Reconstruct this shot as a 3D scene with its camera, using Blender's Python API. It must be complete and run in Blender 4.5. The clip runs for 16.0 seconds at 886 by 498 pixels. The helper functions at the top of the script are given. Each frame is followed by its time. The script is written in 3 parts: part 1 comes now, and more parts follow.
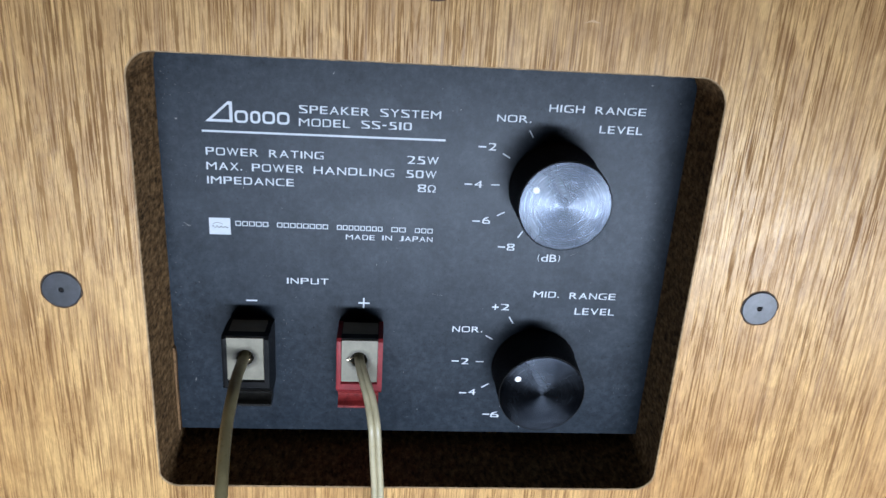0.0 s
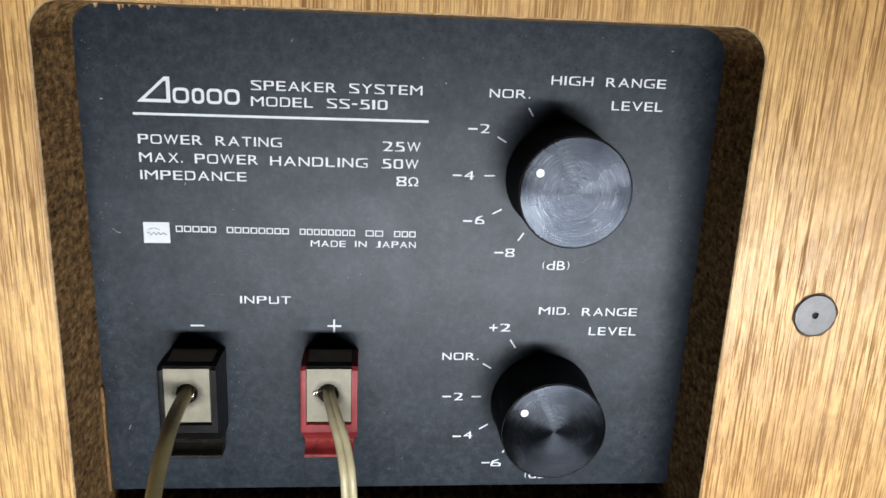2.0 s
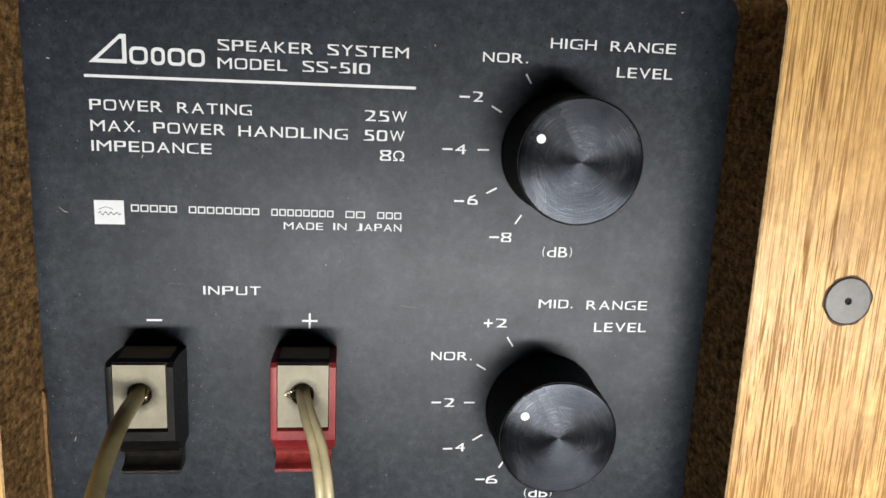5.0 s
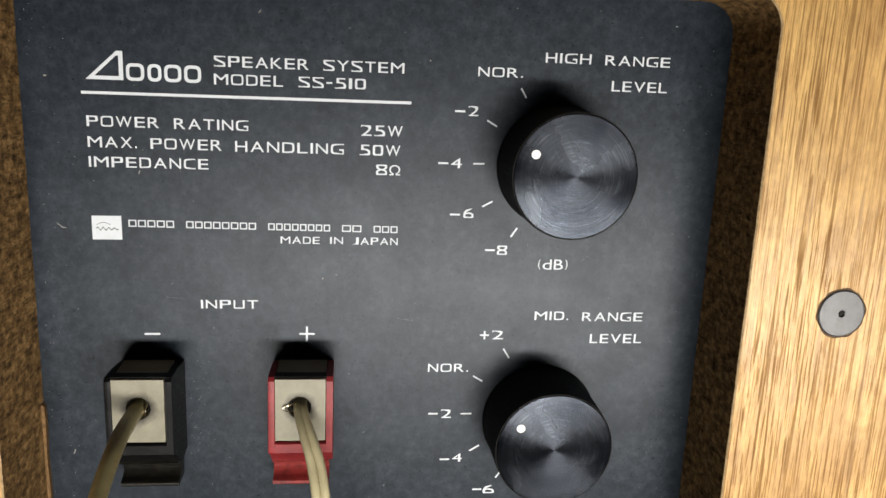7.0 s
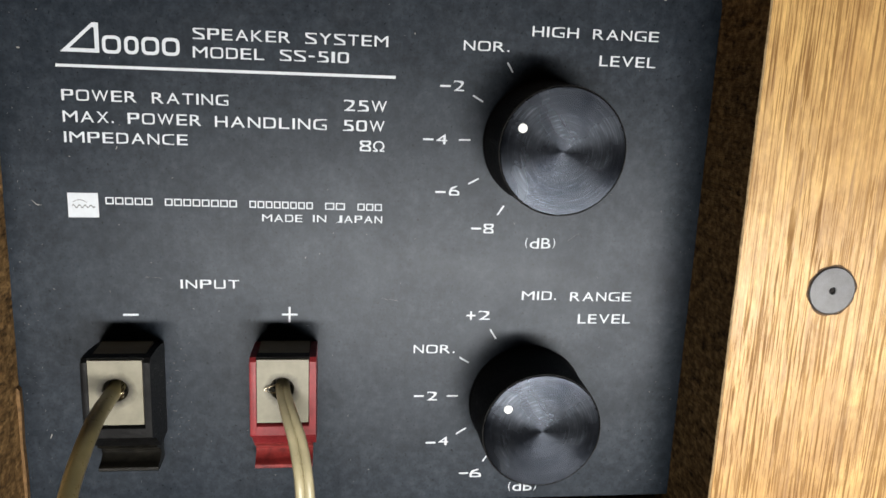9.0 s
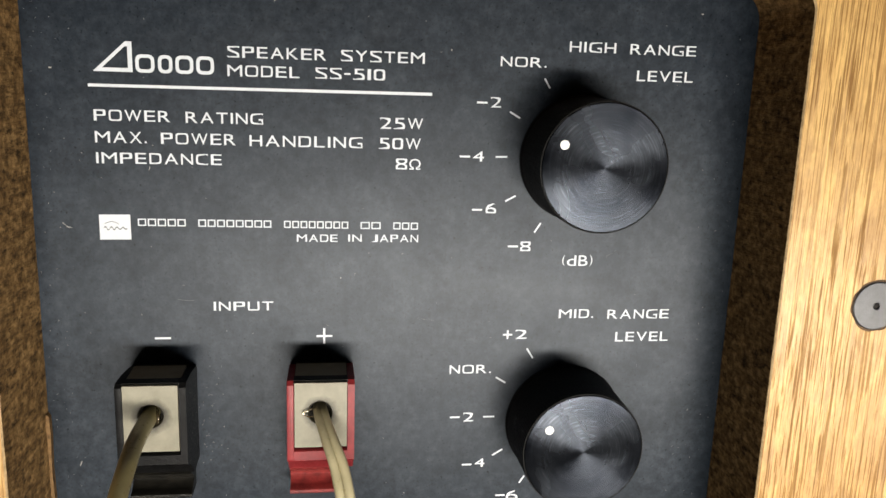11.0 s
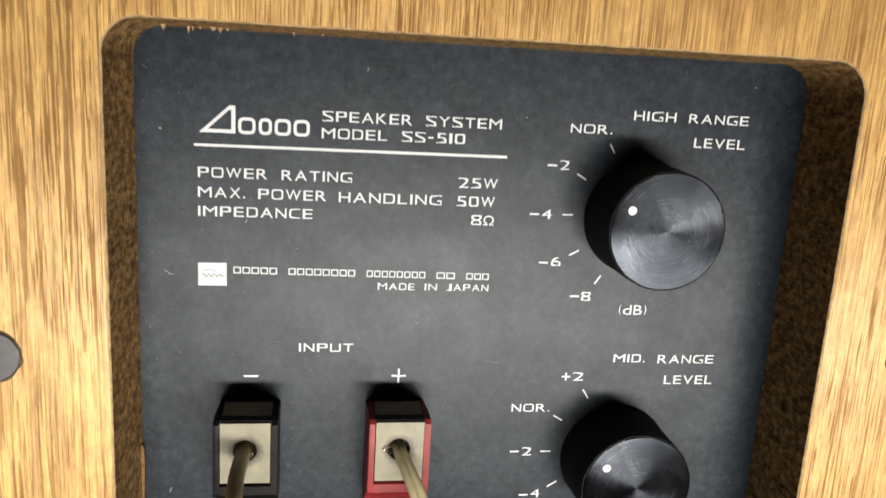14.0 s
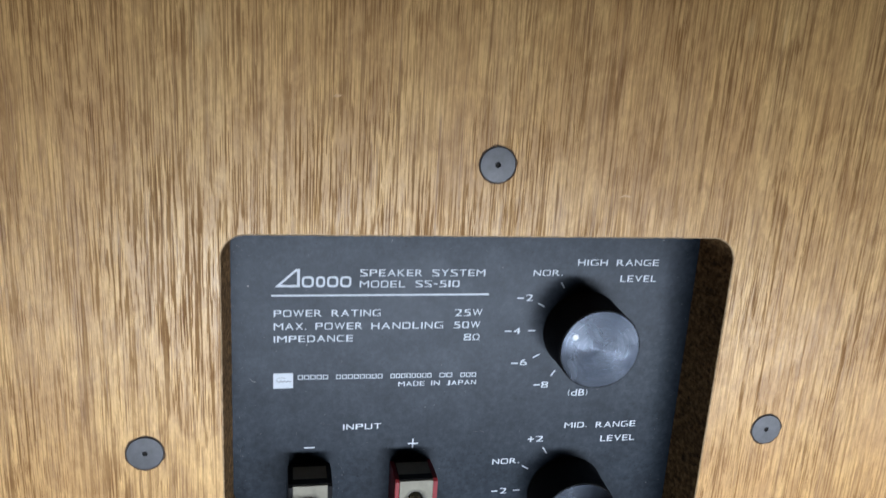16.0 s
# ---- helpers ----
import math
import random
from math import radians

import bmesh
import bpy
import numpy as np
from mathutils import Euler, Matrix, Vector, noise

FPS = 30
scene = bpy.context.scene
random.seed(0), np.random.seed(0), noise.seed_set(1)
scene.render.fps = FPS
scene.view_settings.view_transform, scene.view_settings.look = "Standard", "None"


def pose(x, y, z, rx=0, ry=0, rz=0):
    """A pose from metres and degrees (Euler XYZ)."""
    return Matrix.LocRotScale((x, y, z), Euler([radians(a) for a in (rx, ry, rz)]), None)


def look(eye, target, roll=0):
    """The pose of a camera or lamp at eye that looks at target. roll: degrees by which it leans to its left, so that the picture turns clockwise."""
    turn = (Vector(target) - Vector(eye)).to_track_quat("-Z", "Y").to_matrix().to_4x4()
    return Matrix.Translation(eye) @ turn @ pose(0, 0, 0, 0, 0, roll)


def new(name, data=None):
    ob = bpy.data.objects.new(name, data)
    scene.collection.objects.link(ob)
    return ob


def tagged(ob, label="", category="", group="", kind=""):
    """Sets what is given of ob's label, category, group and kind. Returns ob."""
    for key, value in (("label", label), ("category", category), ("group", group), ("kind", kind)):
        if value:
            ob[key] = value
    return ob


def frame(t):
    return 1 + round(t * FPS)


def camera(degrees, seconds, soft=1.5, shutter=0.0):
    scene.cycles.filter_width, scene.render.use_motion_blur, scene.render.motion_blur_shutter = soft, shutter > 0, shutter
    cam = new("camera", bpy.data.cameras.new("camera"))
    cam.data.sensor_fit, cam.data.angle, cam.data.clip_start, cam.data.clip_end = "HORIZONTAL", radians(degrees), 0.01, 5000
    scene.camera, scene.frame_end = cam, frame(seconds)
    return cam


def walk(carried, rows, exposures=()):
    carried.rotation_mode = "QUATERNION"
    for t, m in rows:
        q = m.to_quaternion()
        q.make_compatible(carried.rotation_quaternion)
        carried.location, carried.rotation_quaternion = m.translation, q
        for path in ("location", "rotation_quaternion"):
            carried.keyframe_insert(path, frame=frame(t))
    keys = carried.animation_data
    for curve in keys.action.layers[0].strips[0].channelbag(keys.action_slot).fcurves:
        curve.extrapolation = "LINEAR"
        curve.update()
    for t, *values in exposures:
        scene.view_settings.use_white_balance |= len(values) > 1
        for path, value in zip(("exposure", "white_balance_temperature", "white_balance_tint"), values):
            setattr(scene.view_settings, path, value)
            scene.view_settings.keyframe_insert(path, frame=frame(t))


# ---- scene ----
cam = camera(55.8, 16.0, soft=1.5, shutter=0.35)
PATH = [
    (0, (0.00562, -0.24210, 0.65544), (0.02122, -0.05848, 0.57770), 3.69),
    (0.5, (0.00684, -0.22923, 0.63821), (0.02226, -0.04313, 0.56659), 2.40),
    (1, (0.00703, -0.21664, 0.62429), (0.02234, -0.02921, 0.55620), 1.95),
    (1.5, (0.00742, -0.21108, 0.62062), (0.02294, -0.02240, 0.55614), 2.10),
    (2, (0.00964, -0.20789, 0.61913), (0.02816, -0.01758, 0.56047), 2.50),
    (2.5, (0.00988, -0.20380, 0.61283), (0.03158, -0.01302, 0.55686), 2.26),
    (3, (0.00754, -0.19507, 0.60390), (0.03084, -0.00321, 0.55247), 2.57),
    (3.5, (0.01018, -0.19293, 0.59682), (0.03409, -0.00109, 0.54556), 2.35),
    (4, (0.01004, -0.18890, 0.59555), (0.03351, 0.00292, 0.54405), 2.21),
    (4.2, (0.00958, -0.18838, 0.59531), (0.03372, 0.00454, 0.54839), 2.64),
    (6.3, (0.01179, -0.19590, 0.59797), (0.03192, -0.00193, 0.55359), 2.15),
    (6.5, (0.01166, -0.19592, 0.60026), (0.03145, -0.00198, 0.55560), 2.23),
    (7, (0.01090, -0.19087, 0.60017), (0.03373, 0.00235, 0.55384), 2.38),
    (7.5, (0.00884, -0.18670, 0.60089), (0.03257, 0.00613, 0.55339), 2.93),
    (8, (0.00970, -0.18663, 0.59965), (0.03500, 0.00576, 0.55122), 2.59),
    (8.5, (0.00959, -0.18994, 0.59784), (0.03541, 0.00228, 0.54901), 2.48),
    (9, (0.01193, -0.18847, 0.59463), (0.03766, 0.00437, 0.54823), 2.42),
    (9.2, (0.00868, -0.18661, 0.59368), (0.03503, 0.00695, 0.55066), 2.74),
    (11.3, (0.00216, -0.18302, 0.59578), (0.02982, 0.01018, 0.55211), 1.89),
    (11.5, (0.00245, -0.18203, 0.59648), (0.02978, 0.01105, 0.55205), 2.00),
    (12, (0.00117, -0.17834, 0.59172), (0.02982, 0.01449, 0.54707), 2.04),
    (12.5, (-0.00014, -0.17567, 0.58679), (0.02641, 0.01793, 0.54421), 1.68),
    (13, (-0.00107, -0.17395, 0.58460), (0.02700, 0.01947, 0.54215), 2.24),
    (13.2, (-0.00590, -0.17450, 0.59124), (0.02347, 0.01828, 0.54673), 2.59),
    (13.5, (-0.01305, -0.17934, 0.59608), (0.01629, 0.01396, 0.55393), 2.67),
    (13.7, (-0.01615, -0.18366, 0.60387), (0.01550, 0.00863, 0.55885), 3.06),
    (14, (-0.01971, -0.19279, 0.61071), (0.01087, -0.00035, 0.56563), 3.44),
    (14.2, (-0.02140, -0.19804, 0.61918), (0.00884, -0.00616, 0.57158), 3.36),
    (14.5, (-0.02772, -0.21058, 0.62782), (0.00716, -0.01973, 0.57922), 4.17),
    (15, (-0.03618, -0.23007, 0.64011), (-0.00193, -0.04009, 0.58782), 4.46),
    (15.5, (-0.04356, -0.24182, 0.65476), (-0.00593, -0.05302, 0.60055), 4.64),
    (16, (-0.04312, -0.25665, 0.68079), (-0.00543, -0.06849, 0.62443), 3.49),
]
# seconds, stops, kelvin, tint: the picture is cool and dim from afar, warmer and brighter close up
EXPOSURES = [
    (0.0, -0.44, 5200, 10), (1.0, -0.20, 5800, 10), (1.5, -0.20, 6000, 10), (3.0, -0.24, 6500, 10), (4.0, -0.20, 6700, 10),
    (6.5, -0.24, 6900, 10), (9.0, -0.24, 6600, 10), (12.5, 0.28, 7600, 10), (13.5, 0.45, 7800, 10), (14.0, 0.02, 7200, 10),
    (14.5, -0.34, 6550, 10), (15.0, -0.48, 6300, 10), (15.5, -0.44, 5850, 10), (16.0, -0.54, 5450, 10),
]
walk(cam, [(t, look(eye, target, roll)) for t, eye, target, roll in PATH], EXPOSURES)

# ---- light: an unseen tube low in front, inferred from shadows, and an added overhead fill ----
world = bpy.data.worlds.new("dim_room")
world.use_nodes = True
world.node_tree.nodes["Background"].inputs[0].default_value = (0.75, 0.85, 1.0, 1)
world.node_tree.nodes["Background"].inputs[1].default_value = 0.3
scene.world = world


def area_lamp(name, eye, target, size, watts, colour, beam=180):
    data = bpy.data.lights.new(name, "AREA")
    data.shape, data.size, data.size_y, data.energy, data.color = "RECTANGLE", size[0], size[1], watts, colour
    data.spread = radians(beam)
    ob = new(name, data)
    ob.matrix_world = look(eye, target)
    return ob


# No hood is built: the narrowed beam stands in for shade on the upper board.
area_lamp("unseen_tube_lamp", (0.23, -0.52, 0.400), (0.15, 0.0, 0.495), (0.86, 0.045), 1.85, (1.0, 0.98, 0.95), 60)
# Weak unseen fill added overhead so that dark parts get some ambient.
area_lamp("overhead_fill", (-0.2, -1.2, 2.25), (-0.2, -1.2, 0.0), (0.5, 0.5), 0.5, (0.85, 0.93, 1.0))


# ---- materials ----
class Nodes:
    """A small helper to write node trees in few lines."""

    def __init__(self, name):
        self.mat = bpy.data.materials.new(name)
        self.mat.use_nodes = True
        self.tree = self.mat.node_tree
        self.bsdf = self.tree.nodes["Principled BSDF"]
        self.coord = self.tree.nodes.new("ShaderNodeTexCoord").outputs["Object"]

    def put(self, socket, value):
        if hasattr(value, "is_linked"):
            self.tree.links.new(value, socket)
        else:
            socket.default_value = value

    def set(self, **values):
        for key, value in values.items():
            self.put(self.bsdf.inputs[key.replace("_", " ")], value)
        return self

    def mapped(self, scale, at=(0, 0, 0), turn=(0, 0, 0)):
        n = self.tree.nodes.new("ShaderNodeMapping")
        n.inputs["Scale"].default_value, n.inputs["Location"].default_value = scale, at
        n.inputs["Rotation"].default_value = turn
        self.tree.links.new(self.coord, n.inputs["Vector"])
        return n.outputs[0]

    def noise(self, scale, detail=3.0, rough=0.5, at=(0, 0, 0), warp=0.0, turn=(0, 0, 0)):
        """scale: cycles per metre along x, y and z."""
        n = self.tree.nodes.new("ShaderNodeTexNoise")
        n.inputs["Scale"].default_value = 1.0
        n.inputs["Detail"].default_value, n.inputs["Roughness"].default_value = detail, rough
        n.inputs["Distortion"].default_value = warp
        self.tree.links.new(self.mapped(scale, at, turn), n.inputs["Vector"])
        return n.outputs["Fac"]

    def ramp(self, fac, *stops):
        n = self.tree.nodes.new("ShaderNodeValToRGB")
        while len(n.color_ramp.elements) < len(stops):
            n.color_ramp.elements.new(0.5)
        for e, (at, colour) in zip(n.color_ramp.elements, stops):
            e.position = at
            e.color = (*colour, 1) if isinstance(colour, tuple) else (colour, colour, colour, 1)
        self.tree.links.new(fac, n.inputs[0])
        return n.outputs[0]

    def mix(self, kind, fac, a, b):
        n = self.tree.nodes.new("ShaderNodeMix")
        n.data_type, n.blend_type = "RGBA", kind
        self.put(n.inputs[0], fac)
        for socket, value in ((n.inputs[6], a), (n.inputs[7], b)):
            self.put(socket, (*value, 1) if isinstance(value, tuple) else value)
        return n.outputs[2]

    def math(self, kind, a, b=0.0):
        n = self.tree.nodes.new("ShaderNodeMath")
        n.operation = kind
        self.put(n.inputs[0], a), self.put(n.inputs[1], b)
        return n.outputs[0]

    def bump(self, height, strength, distance, normal=None):
        n = self.tree.nodes.new("ShaderNodeBump")
        n.inputs["Strength"].default_value, n.inputs["Distance"].default_value = strength, distance
        self.tree.links.new(height, n.inputs["Height"])
        if normal is not None:
            self.tree.links.new(normal, n.inputs["Normal"])
        self.tree.links.new(n.outputs[0], self.bsdf.inputs["Normal"])
        return n.outputs[0]


def veneer():
    """Open-pored brown veneer, the grain upright, under a worn satin lacquer."""
    n = Nodes("teak_veneer")
    tone = n.noise((26, 26, 5), 4, 0.55, warp=0.6)
    cloud = n.noise((110, 110, 60), 5, 0.65, at=(8, 1, 5), warp=0.8)
    streak = n.noise((420, 420, 9), 4, 0.6, at=(3, 1, 2), warp=0.25)
    fine = n.noise((1900, 1900, 45), 3, 0.6, at=(1, 7, 4))
    fleck = n.noise((1500, 1500, 420), 4, 0.7, at=(9, 2, 6))
    pore_a = n.noise((1550, 1550, 30), 2.0, 0.45, at=(5, 5, 1))
    pore_b = n.noise((2400, 2400, 75), 1.0, 0.5, at=(2, 8, 3))
    pore_c = n.noise((3600, 3600, 120), 1.0, 0.5, at=(8, 3, 7))
    where = n.noise((60, 60, 22), 4, 0.65, at=(4, 4, 9))
    base = n.ramp(tone, (0.25, (0.495, 0.284, 0.100)), (0.5, (0.585, 0.364, 0.134)), (0.75, (0.662, 0.434, 0.168)))
    base = n.mix("MULTIPLY", 0.65, base, n.ramp(cloud, (0.36, (0.68, 0.58, 0.47)), (0.5, (0.96, 0.92, 0.88)), (0.62, (1.16, 1.15, 1.10))))
    base = n.mix("MULTIPLY", 0.4, base, n.ramp(streak, (0.28, (0.60, 0.52, 0.45)), (0.52, (1.0, 1.0, 1.0)), (0.8, (1.2, 1.18, 1.14))))
    base = n.mix("MULTIPLY", 0.28, base, n.ramp(fine, (0.3, (0.64, 0.58, 0.52)), (0.6, (1.1, 1.1, 1.08))))
    base = n.mix("MULTIPLY", 0.25, base, n.ramp(fleck, (0.38, (0.62, 0.55, 0.48)), (0.62, (1.26, 1.26, 1.24))))
    # long hair-thin growth lines: the contours of a noise drawn out along the grain
    vein_a = n.ramp(n.noise((560, 560, 5), 2, 0.5, at=(6, 1, 8), warp=0.12), (0.455, 0.0), (0.48, 1.0), (0.495, 1.0), (0.52, 0.0))
    vein_b = n.ramp(n.noise((900, 900, 9), 2, 0.5, at=(1, 4, 2), warp=0.12), (0.40, 0.0), (0.42, 0.9), (0.43, 0.9), (0.45, 0.0))
    broken = n.noise((300, 300, 55), 3, 0.6, at=(7, 7, 2))
    veins = n.math("MULTIPLY", n.math("MAXIMUM", vein_a, vein_b), n.ramp(broken, (0.42, 0.0), (0.58, 1.0)))
    base = n.mix("MIX", n.math("MULTIPLY", veins, 0.6), base, (0.20, 0.092, 0.028))
    pores = n.math("MAXIMUM", n.ramp(pore_a, (0.565, 0.0), (0.60, 1.0)), n.ramp(pore_b, (0.59, 0.0), (0.63, 1.0)))
    pores = n.math("MAXIMUM", pores, n.ramp(pore_c, (0.58, 0.0), (0.66, 0.6)))
    pores = n.math("MULTIPLY", pores, n.ramp(where, (0.36, 0.4), (0.60, 1.0)))
    base = n.mix("MIX", n.math("MULTIPLY", pores, 0.66), base, (0.118, 0.048, 0.016))
    for px, pz, wide, tall, much in ((-0.0637, 0.670, 260, 120, 0.55), (0.0925, 0.679, 420, 150, 0.4), (0.1035, 0.678, 800, 110, 0.45), (-0.018, 0.690, 900, 60, 0.3)):
        size = n.tree.nodes.new("ShaderNodeVectorMath")
        size.operation = "LENGTH"
        n.tree.links.new(n.mapped((wide, 0, tall), (-px * wide, 0, -pz * tall)), size.inputs[0])
        pale = n.ramp(n.math("ADD", size.outputs["Value"], n.math("MULTIPLY", fleck, 0.5)), (0.35, much), (1.0, 0.0))
        base = n.mix("MIX", pale, base, (0.62, 0.42, 0.19))
    smear = n.noise((40, 40, 22), 4, 0.6, at=(6, 3, 3))
    rough = n.math("ADD", n.ramp(smear, (0.36, 0.30), (0.64, 0.38)), n.math("ADD", n.math("MULTIPLY", pores, 0.15), n.ramp(fleck, (0.35, 0.05), (0.65, 0.0))))
    n.set(Base_Color=base, Roughness=rough, Specular_IOR_Level=n.math("SUBTRACT", 0.62, n.math("MULTIPLY", pores, 0.5)), Specular_Tint=(1.0, 0.95, 0.82, 1))
    relief = n.math("SUBTRACT", n.math("ADD", n.math("MULTIPLY", fine, 0.2), n.math("MULTIPLY", fleck, 0.4)), n.math("MULTIPLY", pores, 0.5))
    n.bump(relief, 0.4, 0.00025)
    return n.mat


def fibreboard():
    """Raw brown particle board where the opening was sawn."""
    n = Nodes("fibreboard")
    grain = n.noise((700, 420, 520), 5, 0.7)
    chips = n.noise((900, 160, 900), 3, 0.65, at=(4, 2, 2))
    big = n.noise((60, 60, 40), 3, 0.5)
    col = n.ramp(grain, (0.34, (0.085, 0.048, 0.018)), (0.5, (0.225, 0.132, 0.052)), (0.66, (0.44, 0.270, 0.112)))
    col = n.mix("MULTIPLY", 0.6, col, n.ramp(chips, (0.36, (0.35, 0.32, 0.28)), (0.46, (1.0, 1.0, 1.0)), (0.62, (1.25, 1.2, 1.15))))
    col = n.mix("MULTIPLY", 0.5, col, n.ramp(big, (0.3, 0.6), (0.7, 1.15)))
    pits = n.noise((520, 300, 640), 4, 0.7, at=(9, 5, 1))
    col = n.mix("MULTIPLY", 0.9, col, n.ramp(pits, (0.34, 0.22), (0.44, 1.0), (0.66, 1.0), (0.72, 1.5)))
    n.set(Base_Color=col, Roughness=0.9, Specular_IOR_Level=0.2)
    n.bump(n.math("ADD", grain, chips), 0.6, 0.0005)
    return n.mat


def black_plate():
    """Satin black lacquered plate with a fine dusty mottle and faint wiping marks."""
    n = Nodes("black_satin_plate")
    mottle = n.noise((420, 420, 420), 5, 0.65)
    grit = n.noise((1500, 1500, 1500), 2, 0.5, at=(2, 2, 2))
    smear = n.noise((22, 22, 34), 4, 0.6, at=(7, 1, 3), warp=1.2)
    wipe = n.noise((30, 30, 900), 3, 0.6, at=(3, 3, 1), turn=(0, 0.5, 0))
    col = n.ramp(mottle, (0.34, (0.0038, 0.0068, 0.0120)), (0.5, (0.0090, 0.0138, 0.0205)), (0.66, (0.0172, 0.0232, 0.0312)))
    col = n.mix("MULTIPLY", 0.5, col, n.ramp(grit, (0.34, 0.25), (0.42, 1.0), (0.68, 1.15)))
    specks = n.noise((1150, 1150, 1150), 2, 0.5, at=(5, 3, 8))
    col = n.mix("MULTIPLY", 0.9, col, n.ramp(specks, (0.27, 0.2), (0.34, 1.0)))
    haze = n.noise((95, 95, 95), 5, 0.65, at=(1, 9, 4))
    col = n.mix("MULTIPLY", 0.8, col, n.ramp(haze, (0.32, 0.72), (0.68, 1.28)))
    col = n.mix("ADD", n.math("MULTIPLY", n.ramp(smear, (0.48, 0.0), (0.78, 1.0)), 0.004), col, (1.0, 1.0, 1.0))
    col = n.mix("ADD", n.math("MULTIPLY", n.ramp(wipe, (0.62, 0.0), (0.8, 1.0)), 0.004), col, (1.0, 1.0, 1.0))
    pits = n.noise((1000, 1000, 480), 3, 0.6, at=(6, 4, 2))
    shine = n.math("MULTIPLY", n.ramp(specks, (0.27, 0.115), (0.35, 0.21)), n.ramp(pits, (0.28, 0.5), (0.37, 1.0), (0.62, 1.0), (0.74, 1.2)))
    shine = n.math("MULTIPLY", shine, n.ramp(haze, (0.32, 0.86), (0.68, 1.14)))
    n.set(Base_Color=col, Roughness=n.ramp(smear, (0.3, 0.37), (0.75, 0.42)), Specular_IOR_Level=shine, Specular_Tint=(0.89, 0.94, 1.0, 1))
    n.bump(n.math("ADD", mottle, n.math("MULTIPLY", grit, 0.6)), 0.22, 0.00012)
    return n.mat


def turned_metal():
    """Dark anodised disc, lathe-turned: fine rings catch the light in two fans."""
    n = Nodes("turned_dark_metal")
    split = n.tree.nodes.new("ShaderNodeSeparateXYZ")
    n.tree.links.new(n.coord, split.inputs[0])
    square = n.math("ADD", n.math("MULTIPLY", split.outputs[0], split.outputs[0]), n.math("MULTIPLY", split.outputs[2], split.outputs[2]))
    radius = n.math("SQRT", square)
    angle = n.math("ARCTAN2", split.outputs[2], split.outputs[0])

    def arcs(per_metre, round_about, detail):
        """Noise drawn out along the rings."""
        join = n.tree.nodes.new("ShaderNodeCombineXYZ")
        n.tree.links.new(n.math("MULTIPLY", n.math("COSINE", angle), round_about), join.inputs[0])
        n.tree.links.new(n.math("MULTIPLY", n.math("SINE", angle), round_about), join.inputs[1])
        n.tree.links.new(n.math("MULTIPLY", radius, per_metre), join.inputs[2])
        tex = n.tree.nodes.new("ShaderNodeTexNoise")
        tex.inputs["Scale"].default_value, tex.inputs["Detail"].default_value = 1.0, detail
        n.tree.links.new(join.outputs[0], tex.inputs["Vector"])
        return tex.outputs["Fac"]

    rings, scuffs = arcs(7200.0, 0.25, 2.0), arcs(3400.0, 2.2, 4.0)
    patch = n.noise((75, 75, 75), 4, 0.6, at=(2, 0, 5), warp=0.6)
    tangent = n.tree.nodes.new("ShaderNodeTangent")
    tangent.direction_type, tangent.axis = "RADIAL", "Y"
    col = n.ramp(patch, (0.36, (0.0095, 0.0115, 0.0155)), (0.64, (0.030, 0.034, 0.041)))
    col = n.mix("MULTIPLY", 0.6, col, n.ramp(rings, (0.3, 0.55), (0.7, 1.45)))
    col = n.mix("MULTIPLY", 0.65, col, n.ramp(scuffs, (0.42, 0.8), (0.57, 1.0), (0.68, 2.2)))
    n.set(Base_Color=col, Metallic=0.95, Roughness=n.ramp(patch, (0.3, 0.22), (0.7, 0.31)), Anisotropic=0.84, Anisotropic_Rotation=0.25)
    n.tree.links.new(tangent.outputs[0], n.bsdf.inputs["Tangent"])
    n.bump(n.math("ADD", rings, scuffs), 0.2, 0.00002)
    return n.mat


def plastic(name, colour, rough, vary=0.25, grain=0.0, spec=0.5, scale=300):
    n = Nodes(name)
    blotch = n.noise((scale, scale, scale), 4, 0.6)
    wear = n.noise((scale * 5, scale * 5, scale * 5), 3, 0.6, at=(3, 1, 2))
    low, high = tuple(c * (1 - vary) for c in colour), tuple(min(1, c * (1 + vary)) for c in colour)
    n.set(Base_Color=n.ramp(blotch, (0.3, low), (0.7, high)), Specular_IOR_Level=spec,
          Roughness=n.ramp(wear, (0.3, max(0.05, rough - 0.08)), (0.7, min(1, rough + 0.1))))
    if grain:
        n.bump(wear, grain, 0.0001)
    return n.mat


def grey_button(x, z):
    """Grey-beige plastic, darker in a soft ring round the wire hole (x and z in mm)."""
    n = Nodes("grey_beige_plastic")
    blotch = n.noise((260, 260, 260), 4, 0.6)
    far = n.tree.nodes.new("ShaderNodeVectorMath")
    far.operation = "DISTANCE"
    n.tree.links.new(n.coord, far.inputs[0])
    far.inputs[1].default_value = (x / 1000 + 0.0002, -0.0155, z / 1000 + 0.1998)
    hole_ring = n.math("ADD", n.math("MULTIPLY", far.outputs["Value"], 190.0), n.math("MULTIPLY", blotch, 0.35))
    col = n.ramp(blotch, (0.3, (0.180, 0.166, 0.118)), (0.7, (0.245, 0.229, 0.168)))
    col = n.mix("MULTIPLY", 1.0, col, n.ramp(hole_ring, (0.62, (0.10, 0.09, 0.08)), (0.98, (1.0, 1.0, 1.0))))
    n.set(Base_Color=col, Roughness=0.5, Specular_IOR_Level=0.4)
    n.bump(n.noise((1500, 1500, 1500), 3, 0.6), 0.25, 0.0001)
    return n.mat


